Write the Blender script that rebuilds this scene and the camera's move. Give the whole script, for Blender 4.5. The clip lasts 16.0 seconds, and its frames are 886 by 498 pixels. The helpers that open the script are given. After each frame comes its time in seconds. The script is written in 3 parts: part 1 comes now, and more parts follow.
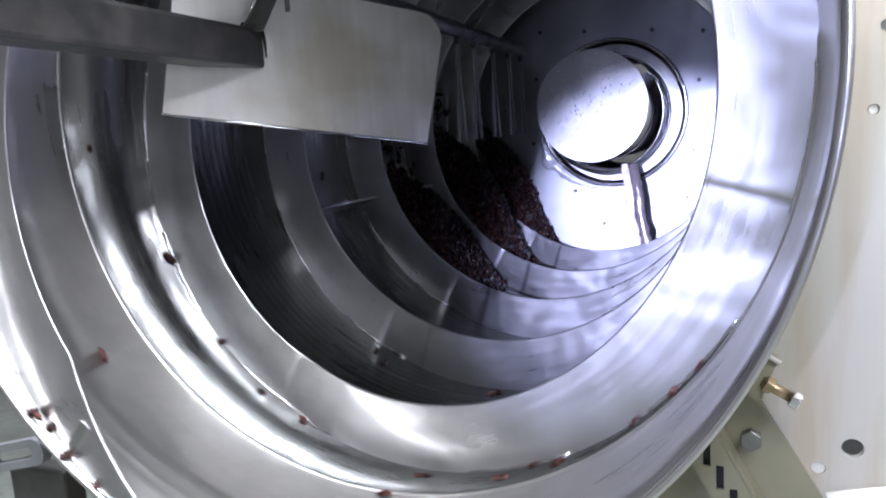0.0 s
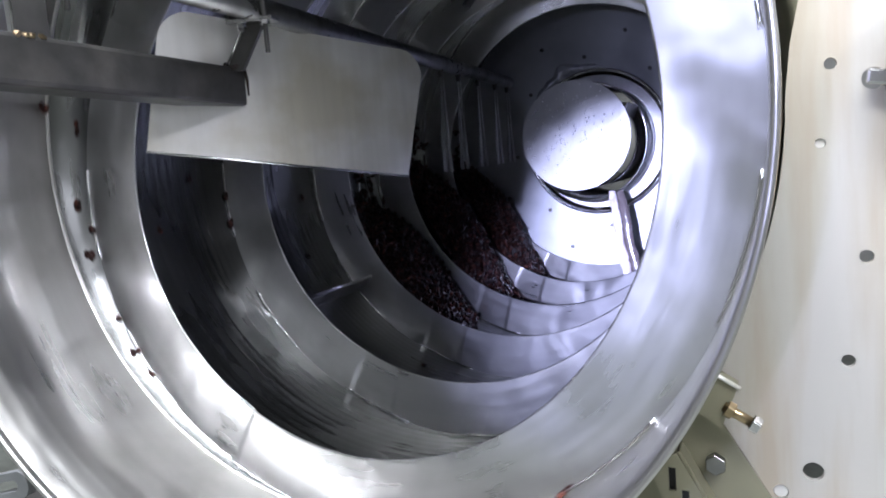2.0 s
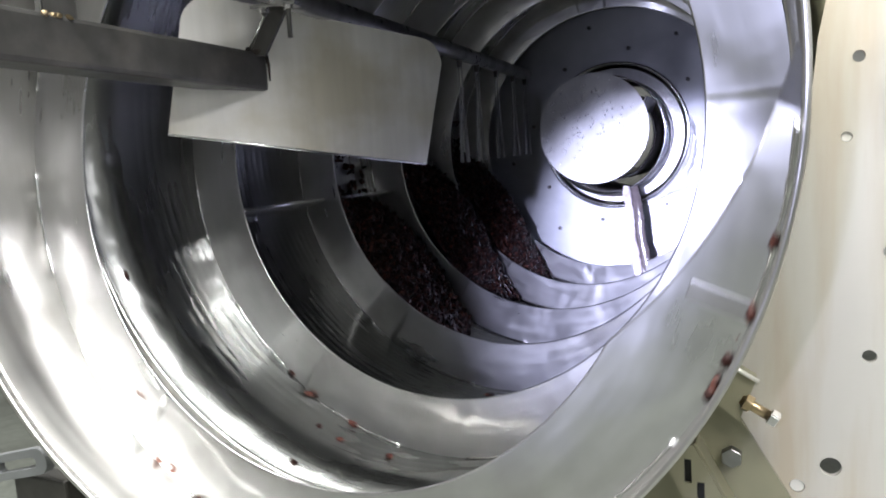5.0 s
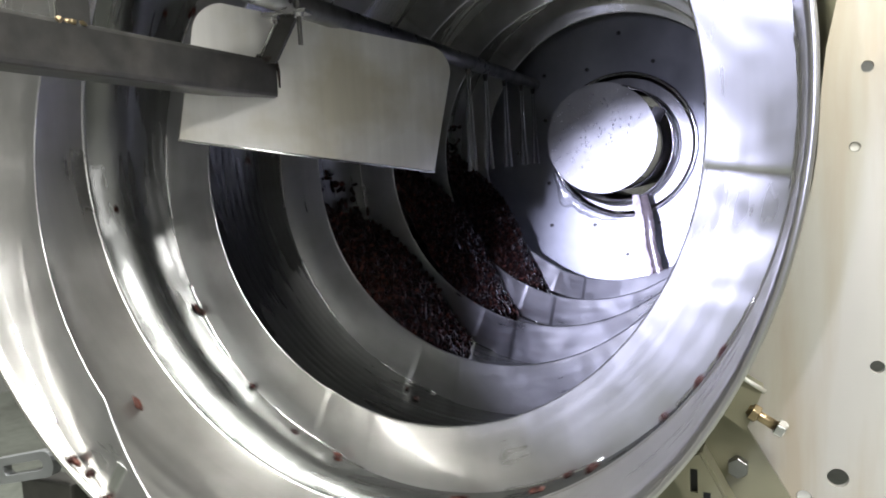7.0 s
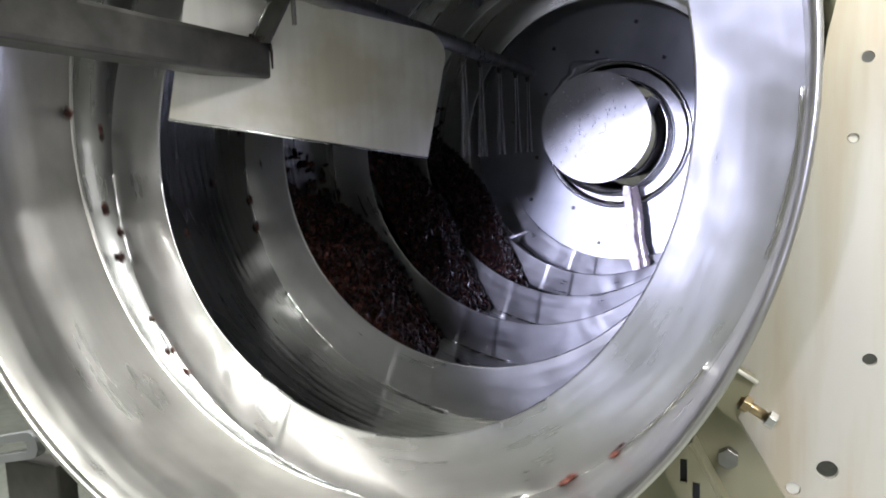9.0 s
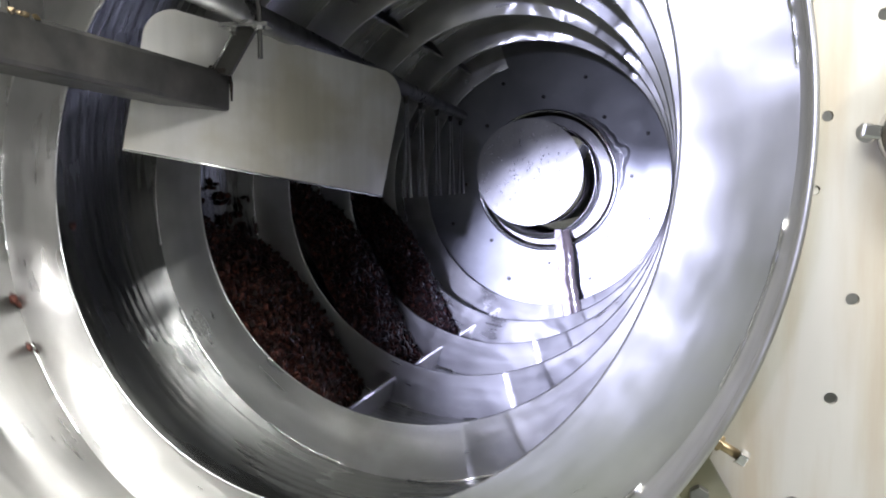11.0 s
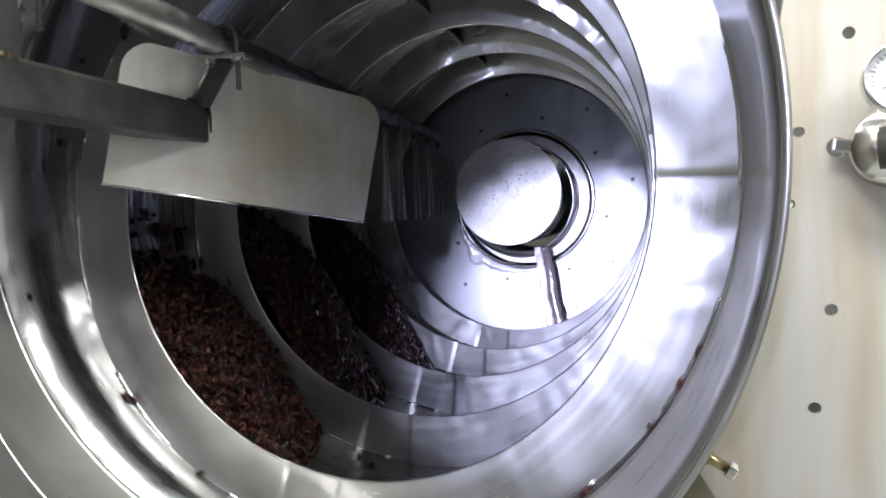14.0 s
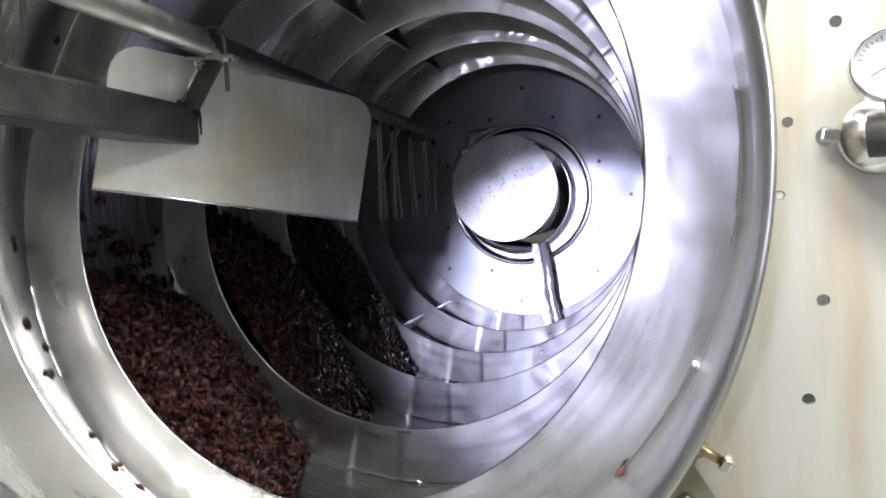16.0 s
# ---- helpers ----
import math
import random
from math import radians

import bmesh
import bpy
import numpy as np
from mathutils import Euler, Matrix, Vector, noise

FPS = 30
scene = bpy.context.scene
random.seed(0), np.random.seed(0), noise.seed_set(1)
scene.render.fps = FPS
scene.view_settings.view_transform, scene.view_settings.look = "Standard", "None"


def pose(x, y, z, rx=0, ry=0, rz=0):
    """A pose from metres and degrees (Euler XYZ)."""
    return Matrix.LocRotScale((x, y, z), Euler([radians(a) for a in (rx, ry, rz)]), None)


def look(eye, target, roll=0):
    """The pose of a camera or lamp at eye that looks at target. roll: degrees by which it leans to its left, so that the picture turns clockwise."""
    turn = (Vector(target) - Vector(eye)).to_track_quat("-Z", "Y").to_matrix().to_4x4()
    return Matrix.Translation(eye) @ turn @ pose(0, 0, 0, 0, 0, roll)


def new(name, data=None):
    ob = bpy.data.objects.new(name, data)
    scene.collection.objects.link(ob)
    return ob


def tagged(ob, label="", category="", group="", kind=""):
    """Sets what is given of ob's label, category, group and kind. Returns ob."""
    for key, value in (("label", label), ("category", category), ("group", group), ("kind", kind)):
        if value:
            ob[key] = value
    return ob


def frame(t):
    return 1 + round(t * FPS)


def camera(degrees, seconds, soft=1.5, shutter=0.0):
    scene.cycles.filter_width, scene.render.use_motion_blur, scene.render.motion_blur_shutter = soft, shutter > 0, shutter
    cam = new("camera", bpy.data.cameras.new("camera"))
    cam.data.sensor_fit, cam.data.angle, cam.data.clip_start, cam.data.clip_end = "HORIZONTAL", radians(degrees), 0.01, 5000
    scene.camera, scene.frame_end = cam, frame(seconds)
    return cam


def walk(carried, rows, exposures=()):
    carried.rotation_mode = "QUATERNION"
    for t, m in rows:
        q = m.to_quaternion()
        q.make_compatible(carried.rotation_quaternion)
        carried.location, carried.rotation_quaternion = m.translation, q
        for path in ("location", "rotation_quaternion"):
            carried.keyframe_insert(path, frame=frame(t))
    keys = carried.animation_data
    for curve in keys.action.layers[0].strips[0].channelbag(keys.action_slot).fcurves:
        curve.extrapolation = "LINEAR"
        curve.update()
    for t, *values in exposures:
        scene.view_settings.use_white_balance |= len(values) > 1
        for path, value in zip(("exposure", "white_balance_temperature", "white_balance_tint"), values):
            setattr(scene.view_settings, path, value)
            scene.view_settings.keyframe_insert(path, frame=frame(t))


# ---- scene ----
cam = camera(63.50, 16.0, soft=1.9, shutter=0.5)
# seconds, eye x y z, turn, tilt, lean
PATH = [
    (0, 0.3783, -0.4573, -0.0421, 23.65, -8.63, 3.91),
    (0.5, 0.3848, -0.4557, -0.0384, 22.99, -7.46, 4.17),
    (1, 0.3955, -0.4554, -0.0432, 23.35, -7.94, 3.92),
    (1.5, 0.4016, -0.4581, -0.0381, 23.25, -7.83, 4.43),
    (2, 0.4116, -0.4653, -0.0356, 23.52, -6.55, 4.52),
    (2.5, 0.4161, -0.4682, -0.0378, 23.54, -6.41, 4.24),
    (3, 0.4148, -0.4690, -0.0396, 23.88, -6.46, 4.36),
    (3.5, 0.4128, -0.4683, -0.0402, 24.07, -6.87, 3.99),
    (4, 0.4095, -0.4695, -0.0404, 24.12, -7.07, 3.91),
    (6.5, 0.4030, -0.4707, -0.0406, 25.25, -6.59, 2.62),
    (7, 0.4057, -0.4724, -0.0423, 25.19, -6.30, 2.98),
    (7.5, 0.4070, -0.4721, -0.0449, 24.90, -6.82, 3.00),
    (8, 0.4081, -0.4711, -0.0429, 24.66, -6.73, 2.88),
    (8.5, 0.4038, -0.4715, -0.0463, 24.48, -6.97, 2.23),
    (9, 0.4006, -0.4667, -0.0457, 24.56, -7.27, 1.91),
    (9.5, 0.3966, -0.4642, -0.0480, 24.33, -7.89, 1.64),
    (10, 0.3772, -0.4718, -0.0457, 21.29, -6.15, 0.58),
    (12.5, 0.3126, -0.4963, -0.0449, 16.32, -3.56, 0.15),
    (13, 0.3162, -0.4936, -0.0453, 16.12, -3.26, 0.23),
    (13.5, 0.3230, -0.4937, -0.0404, 15.80, -2.72, 1.40),
    (14, 0.3344, -0.4936, -0.0402, 15.64, -2.64, 2.08),
    (14.5, 0.3394, -0.4910, -0.0400, 15.51, -2.25, 2.51),
    (15, 0.3414, -0.4900, -0.0367, 15.35, -2.55, 2.98),
    (15.5, 0.3434, -0.4888, -0.0373, 15.45, -2.57, 3.19),
    (16, 0.3441, -0.4889, -0.0407, 15.71, -2.83, 3.21),
]
EXPOSURE = 0.12
walk(cam, [(t, pose(x, y, z, 90 + tilt, lean, turn)) for t, x, y, z, turn, tilt, lean in PATH],
     exposures=[(0, EXPOSURE, 5600, 24), (2.5, EXPOSURE - 0.04, 5720, 21), (3.5, EXPOSURE, 5900, 19.5), (8, EXPOSURE, 6250, 16), (12.5, EXPOSURE, 6100, 18), (13, EXPOSURE - 0.15, 6150, 17), (14, EXPOSURE - 0.32, 6100, 18), (15, EXPOSURE - 0.2, 6150, 17.5), (16, EXPOSURE - 0.03, 6250, 16)])

# ---- light: unseen hall lamps overhead, an added side fill and a cold work lamp before the drum ----
world = bpy.data.worlds.new("world")
world.use_nodes = True
world.node_tree.nodes["Background"].inputs[0].default_value = (0.6, 0.65, 0.75, 1)
world.node_tree.nodes["Background"].inputs[1].default_value = 0.05
scene.world = world


def area_lamp(name, m, sx, sy, power, colour):
    lamp = bpy.data.lights.new(name, "AREA")
    lamp.shape, lamp.size, lamp.size_y, lamp.energy, lamp.color = "RECTANGLE", sx, sy, power, colour
    ob = new(name, lamp)
    ob.matrix_basis = m
    return ob


area_lamp("hall_lamp", look((-0.15, -0.66, 1.9), (-0.05, -0.35, 0)), 3.0, 0.45, 270, (0.97, 0.985, 0.86))
# two unseen lamps added as fill: one for the flights, one for the plate
area_lamp("hall_lamp", look((0.6, -2.6, 1.7), (0.3, 0.1, 0)), 2.2, 0.45, 12, (0.97, 0.985, 0.86))
area_lamp("hall_lamp", look((2.0, -1.5, 1.85), (-0.15, 0.30, 0.03)), 0.9, 0.4, 47, (0.98, 0.98, 0.89))
# added fill from the right that lifts the deflector plate; no lamp known there
area_lamp("side_fill", look((1.9, -1.5, 0.5), (-0.15, 0.30, 0.03)), 0.7, 0.7, 4.5, (0.98, 0.98, 0.90))


def spot_lamp(name, at, target, power, colour, degrees, blend):
    lamp = bpy.data.lights.new(name, "SPOT")
    lamp.energy, lamp.color, lamp.spot_size, lamp.spot_blend, lamp.shadow_soft_size = power, colour, radians(degrees), blend, 0.02
    new(name, lamp).matrix_basis = look(at, target)


# the work lamp's wide flood and its hot core leave the same reflector
LAMP_AT = (0.186, -1.11, 0.135)
spot_lamp("work_lamp", LAMP_AT, (0.62, 1.00, -0.24), 20, (0.71, 0.74, 1.0), 52, 1.0)
spot_lamp("work_lamp", (LAMP_AT[0], LAMP_AT[1] - 0.01, LAMP_AT[2]), (0.16, 1.55, -0.365), 1000, (0.72, 0.745, 1.0), 20.5, 1.0)

# ---- materials ----
def material(name, colour, metal=0.0, rough=0.5, grain=(60, 60, 60), grain_amount=0.15, stain=(0.4, 0.4, 0.4), stain_amount=0.0,
             stain_scale=6.0, bump=0.1, bump_scale=200.0, coat=0.0, rough_spread=0.12, alpha=1.0, glow=0.0, transmission=0.0, cover=0.55, anisotropic=0.0, stretch=(1, 1, 1), island=0.0, brushed=None, wave=None, coat_ior=1.5):
    """A surface with fine grain, larger stains or cloudy patches, uneven gloss and a fine relief."""
    m = bpy.data.materials.new(name)
    m.use_nodes = True
    nt = m.node_tree
    p = nt.nodes["Principled BSDF"]
    p.inputs["Metallic"].default_value = metal
    p.inputs["Alpha"].default_value = alpha
    p.inputs["Coat Weight"].default_value = coat
    p.inputs["Coat Roughness"].default_value = 0.09
    p.inputs["Coat IOR"].default_value = coat_ior
    p.inputs["Transmission Weight"].default_value = transmission
    p.inputs["Anisotropic"].default_value = anisotropic
    if anisotropic:
        p.inputs["Anisotropic Rotation"].default_value = 0.25
        tang = nt.nodes.new("ShaderNodeTangent")
        tang.direction_type, tang.axis = "RADIAL", "Y"
        nt.links.new(tang.outputs[0], p.inputs["Tangent"])
    co = nt.nodes.new("ShaderNodeTexCoord")
    mp = nt.nodes.new("ShaderNodeMapping")
    mp.inputs["Scale"].default_value = grain
    nt.links.new(co.outputs["Object"], mp.inputs[0])
    if brushed:
        # streaks that run round the drum: the pattern follows radius and depth, and changes slowly on the way round
        sep = nt.nodes.new("ShaderNodeSeparateXYZ")
        nt.links.new(co.outputs["Object"], sep.inputs[0])
        flat = nt.nodes.new("ShaderNodeCombineXYZ")
        nt.links.new(sep.outputs[0], flat.inputs[0])
        nt.links.new(sep.outputs[2], flat.inputs[1])
        far = nt.nodes.new("ShaderNodeVectorMath")
        far.operation = "LENGTH"
        nt.links.new(flat.outputs[0], far.inputs[0])
        ring = nt.nodes.new("ShaderNodeCombineXYZ")
        nt.links.new(far.outputs["Value"], ring.inputs[0])
        nt.links.new(sep.outputs[1], ring.inputs[1])
        scaled = nt.nodes.new("ShaderNodeVectorMath")
        scaled.operation, scaled.inputs[1].default_value = "SCALE", (0, 0, 0)
        scaled.inputs["Scale"].default_value = brushed[0]
        nt.links.new(ring.outputs[0], scaled.inputs[0])
        slow = nt.nodes.new("ShaderNodeVectorMath")
        slow.operation = "SCALE"
        slow.inputs["Scale"].default_value = brushed[1]
        nt.links.new(flat.outputs[0], slow.inputs[0])
        total = nt.nodes.new("ShaderNodeVectorMath")
        nt.links.new(scaled.outputs[0], total.inputs[0])
        nt.links.new(slow.outputs[0], total.inputs[1])
    fine = nt.nodes.new("ShaderNodeTexNoise")
    fine.inputs["Scale"].default_value, fine.inputs["Detail"].default_value = 1.0, 4.0
    nt.links.new((total if brushed else mp).outputs[0], fine.inputs[0])
    big = nt.nodes.new("ShaderNodeTexNoise")
    big.inputs["Scale"].default_value, big.inputs["Detail"].default_value = stain_scale, 6.0
    mp2 = nt.nodes.new("ShaderNodeMapping")
    mp2.inputs["Scale"].default_value = stretch
    nt.links.new(co.outputs["Object"], mp2.inputs[0])
    nt.links.new(mp2.outputs[0], big.inputs[0])
    ramp = nt.nodes.new("ShaderNodeMapRange")
    ramp.inputs[1].default_value, ramp.inputs[2].default_value = cover - 0.08, cover + 0.12
    ramp.inputs[3].default_value, ramp.inputs[4].default_value = 0.0, stain_amount
    nt.links.new(big.outputs[0], ramp.inputs[0])
    shade = nt.nodes.new("ShaderNodeMapRange")
    shade.inputs[1].default_value, shade.inputs[2].default_value = 0.3, 0.7
    shade.inputs[3].default_value, shade.inputs[4].default_value = 1 - grain_amount, 1 + grain_amount
    nt.links.new(fine.outputs[0], shade.inputs[0])
    base = nt.nodes.new("ShaderNodeMix")
    base.data_type = "RGBA"
    base.inputs[6].default_value, base.inputs[7].default_value = (*colour, 1), (*stain, 1)
    nt.links.new(ramp.outputs[0], base.inputs[0])
    mul = nt.nodes.new("ShaderNodeVectorMath")
    mul.operation = "SCALE"
    nt.links.new(base.outputs[2], mul.inputs[0])
    nt.links.new(shade.outputs[0], mul.inputs["Scale"])
    tone = mul
    if island:
        geo = nt.nodes.new("ShaderNodeNewGeometry")
        spread = nt.nodes.new("ShaderNodeMapRange")
        spread.inputs[3].default_value, spread.inputs[4].default_value = 1 - 0.6 * island, 1 + 1.6 * island
        nt.links.new(geo.outputs["Random Per Island"], spread.inputs[0])
        tone = nt.nodes.new("ShaderNodeVectorMath")
        tone.operation = "SCALE"
        nt.links.new(mul.outputs[0], tone.inputs[0])
        nt.links.new(spread.outputs[0], tone.inputs["Scale"])
    nt.links.new(tone.outputs[0], p.inputs["Base Color"])
    gloss = nt.nodes.new("ShaderNodeMapRange")
    gloss.inputs[1].default_value, gloss.inputs[2].default_value = 0.3, 0.7
    gloss.inputs[3].default_value, gloss.inputs[4].default_value = max(0.02, rough - rough_spread), rough + rough_spread
    mixn = nt.nodes.new("ShaderNodeMath")
    mixn.operation = "ADD"
    half = nt.nodes.new("ShaderNodeMath")
    half.operation, half.inputs[1].default_value = "MULTIPLY", 0.3
    nt.links.new(fine.outputs[0], half.inputs[0])
    half2 = nt.nodes.new("ShaderNodeMath")
    half2.operation, half2.inputs[1].default_value = "MULTIPLY", 0.7
    nt.links.new(big.outputs[0], half2.inputs[0])
    nt.links.new(half.outputs[0], mixn.inputs[0])
    nt.links.new(half2.outputs[0], mixn.inputs[1])
    nt.links.new(mixn.outputs[0], gloss.inputs[0])
    nt.links.new(gloss.outputs[0], p.inputs["Roughness"])
    if bump:
        rel = nt.nodes.new("ShaderNodeTexNoise")
        rel.inputs["Scale"].default_value, rel.inputs["Detail"].default_value = bump_scale, 3.0
        nt.links.new(co.outputs["Object"], rel.inputs[0])
        bp = nt.nodes.new("ShaderNodeBump")
        bp.inputs["Strength"].default_value, bp.inputs["Distance"].default_value = bump, 0.002
        nt.links.new(rel.outputs[0], bp.inputs["Height"])
        nt.links.new(bp.outputs[0], p.inputs["Normal"])
        if wave:
            # slow buckling of the rolled sheet: size and height in metres
            soft = nt.nodes.new("ShaderNodeTexNoise")
            soft.inputs["Scale"].default_value, soft.inputs["Detail"].default_value, soft.inputs["Distortion"].default_value = 1 / wave[0], 2.0, 0.5
            nt.links.new(co.outputs["Object"], soft.inputs[0])
            dent = nt.nodes.new("ShaderNodeBump")
            dent.inputs["Strength"].default_value, dent.inputs["Distance"].default_value = 1.0, wave[1]
            nt.links.new(soft.outputs[0], dent.inputs["Height"])
            nt.links.new(dent.outputs[0], bp.inputs["Normal"])
            nt.links.new(dent.outputs[0], p.inputs["Coat Normal"])
    if glow:
        p.inputs["Emission Color"].default_value, p.inputs["Emission Strength"].default_value = (*colour, 1), glow
    return m


# shell colour is darkened to stand in for the dark interior it reflects
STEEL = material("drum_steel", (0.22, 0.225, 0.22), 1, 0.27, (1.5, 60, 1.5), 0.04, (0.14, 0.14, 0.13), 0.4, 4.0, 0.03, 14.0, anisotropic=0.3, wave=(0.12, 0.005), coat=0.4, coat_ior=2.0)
# collar and flights: cloudy dark reflections are mottled into the steel's colour
COLLAR = material("collar_steel", (0.60, 0.59, 0.57), 1, 0.34, (1.6, 90, 1.6), 0.05, (0.30, 0.29, 0.255), 0.55, 6.0, 0.012, 7.0, anisotropic=0.45, rough_spread=0.12, brushed=(75, 2.6), wave=(0.16, 0.0065), coat=0.6, coat_ior=2.0)
FLIGHT = material("flight_steel", (0.54, 0.54, 0.545), 1, 0.335, (14, 14, 14), 0.03, (0.28, 0.275, 0.255), 0.55, 8.0, 0.010, 9.0, anisotropic=0.2, rough_spread=0.11, brushed=(80, 2.6), wave=(0.13, 0.0045), coat=1.0, coat_ior=2.2)
PLATE = material("brushed_plate", (0.76, 0.75, 0.71), 0.6, 0.46, (70, 70, 5), 0.05, (0.52, 0.48, 0.35), 0.7, 7.0, 0.05, 120.0)
PIPE = material("pipe_steel", (0.30, 0.30, 0.29), 1, 0.33, (60, 60, 60), 0.1, (0.16, 0.16, 0.15), 0.6, 18.0, 0.1, 90.0)
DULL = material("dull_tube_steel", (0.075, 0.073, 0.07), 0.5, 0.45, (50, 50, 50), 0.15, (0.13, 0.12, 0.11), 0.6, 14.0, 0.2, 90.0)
PANEL = material("panel_steel", (0.42, 0.41, 0.37), 0.25, 0.5, (14, 14, 3), 0.05, (0.33, 0.27, 0.18), 0.65, 9.0, 0.06, 150.0, cover=0.54, stretch=(2.6, 1, 0.30))
# olive tone carries the greenish shade that lies on the bracket's grey steel
RING = material("frame_ring_steel", (0.23, 0.22, 0.15), 0.25, 0.45, (20, 20, 20), 0.08, (0.16, 0.15, 0.09), 0.6, 8.0, 0.1, 120.0)
WALLEND = material("end_plate_steel", (0.44, 0.45, 0.47), 1, 0.52, (30, 30, 30), 0.05, (0.33, 0.34, 0.36), 0.4, 8.0, 0.04, 60.0)
DISC = material("wet_disc_steel", (0.40, 0.40, 0.40), 1, 0.50, (90, 90, 4), 0.09, (0.40, 0.40, 0.40), 0.4, 14.0, 0.08, 140.0)
BRIGHT = material("polished_steel", (0.72, 0.72, 0.72), 1, 0.16, (40, 40, 40), 0.05, bump=0.0)
# near-black that stands in for shade behind the bracket's slots
DARK = material("slot_gap_shade", (0.02, 0.02, 0.02), 0.0, 0.6)
RUST = material("rust_weld", (0.020, 0.014, 0.012), 0.0, 0.7, (300, 300, 300), 0.4, (0.05, 0.028, 0.015), 0.6, 60.0, 0.5, 300.0)
RAISIN = material("raisin_skin", (0.0065, 0.0024, 0.002), 0.0, 0.42, (150, 150, 150), 0.5, (0.05, 0.018, 0.013), 0.9, 90.0, 0.6, 260.0, cover=0.55, island=0.8)
RAISIN.node_tree.nodes["Principled BSDF"].inputs["Specular IOR Level"].default_value = 0.12
SPRAY = material("fine_spray", (0.8, 0.82, 0.86), 0.0, 0.6, bump=0.0, alpha=0.32)
# opaque white paints the lamp's glint into the clear drops
DROP = material("water_drop", (0.92, 0.93, 0.95), 0.0, 0.2, bump=0.0)
FILM = material("water_film", (0.60, 0.61, 0.63), 0.25, 0.25, (30, 30, 30), 0.1, (0.30, 0.30, 0.32), 0.6, 25.0, bump=0.6, bump_scale=45.0)
PALE = material("silty_water", (0.50, 0.45, 0.46), 0.0, 0.3, (90, 90, 12), 0.35, (0.75, 0.74, 0.76), 0.7, 60.0, bump=0.5, bump_scale=70.0, stretch=(1, 1, 0.2))
MURKY = material("brown_water", (0.09, 0.075, 0.075), 0.0, 0.22, bump=0.4, bump_scale=50.0)
WHITE = material("white_hose", (0.75, 0.73, 0.68), 0.0, 0.5, bump=0.1)
DIAL = material("dial_face", (0.82, 0.82, 0.80), 0.0, 0.4, bump=0.0)
BLACK = material("black_print", (0.015, 0.015, 0.015), 0.0, 0.4, bump=0.0)
ORANGE = material("orange_residue", (0.15, 0.05, 0.03), 0.0, 0.5, bump=0.3)
BRASS = material("brassy_steel", (0.42, 0.33, 0.20), 1, 0.35)
FLOOR = material("wet_concrete", (0.16, 0.17, 0.15), 0.0, 0.45, (30, 30, 30), 0.2, (0.09, 0.09, 0.08), 0.6, 3.0, 0.3, 80.0)
WALL = material("hall_wall", (0.24, 0.24, 0.23), 0.0, 0.7, (10, 10, 10), 0.08, (0.18, 0.18, 0.17), 0.5, 2.0, 0.1, 60.0)


# ---- mesh helpers ----
def part(name, bm, mat, parent=None, label="", smooth=False):
    """Links a bmesh as one mesh object under a thing or a part."""
    me = bpy.data.meshes.new(name)
    bmesh.ops.recalc_face_normals(bm, faces=bm.faces)
    bm.to_mesh(me)
    bm.free()
    me.materials.append(mat)
    if smooth:
        for f in me.polygons:
            f.use_smooth = True
    ob = new(name, me)
    ob.parent = parent
    if label:
        ob["label"] = label
    return ob


def thing(name, label, category, group="", kind=""):
    return tagged(new(name), label, category, group, kind)


def box(sx, sy, sz, m=None, bevel=0.0, bm=None):
    bm = bm or bmesh.new()
    made = bmesh.ops.create_cube(bm, size=1.0, matrix=(m or Matrix()) @ Matrix.Diagonal((sx, sy, sz, 1)))
    if bevel:
        es = list({e for v in made["verts"] for e in v.link_edges})
        bmesh.ops.bevel(bm, geom=es, offset=bevel, segments=2, affect="EDGES", profile=0.6)
    return bm


def lathe(profile, n=160, closed=False, bm=None):
    """Turns (radius, y) pairs round the y axis."""
    bm = bm or bmesh.new()
    rings = [[bm.verts.new((r * math.cos(2 * math.pi * i / n), y, -r * math.sin(2 * math.pi * i / n))) for i in range(n)] for r, y in profile]
    pairs = list(zip(rings, rings[1:])) + ([(rings[-1], rings[0])] if closed else [])
    for a, b in pairs:
        for i in range(n):
            bm.faces.new((a[i], a[(i + 1) % n], b[(i + 1) % n], b[i]))
    return bm


def rod(points, radius, n=12, cap=True, bm=None):
    """A round bar along a line of points."""
    bm = bm or bmesh.new()
    pts = [Vector(p) for p in points]
    rings = []
    side = None
    for i, p in enumerate(pts):
        d = (pts[min(i + 1, len(pts) - 1)] - pts[max(i - 1, 0)]).normalized()
        if side is None:
            side = d.orthogonal().normalized()
        side = (side - d * side.dot(d)).normalized()
        up = d.cross(side)
        r = radius[i] if isinstance(radius, (list, tuple)) else radius
        rings.append([bm.verts.new(p + r * (math.cos(2 * math.pi * k / n) * side + math.sin(2 * math.pi * k / n) * up)) for k in range(n)])
    for a, b in zip(rings, rings[1:]):
        for k in range(n):
            bm.faces.new((a[k], a[(k + 1) % n], b[(k + 1) % n], b[k]))
    if cap:
        bm.faces.new(rings[0][::-1])
        bm.faces.new(rings[-1])
    return bm


def frame_at(origin, along, up=(0, 0, 1)):
    """A pose whose x runs along a direction and whose z is as near up as it can be."""
    x = Vector(along).normalized()
    y = Vector(up).cross(x).normalized()
    z = x.cross(y)
    m = Matrix((x, y, z)).transposed().to_4x4()
    m.translation = origin
    return m


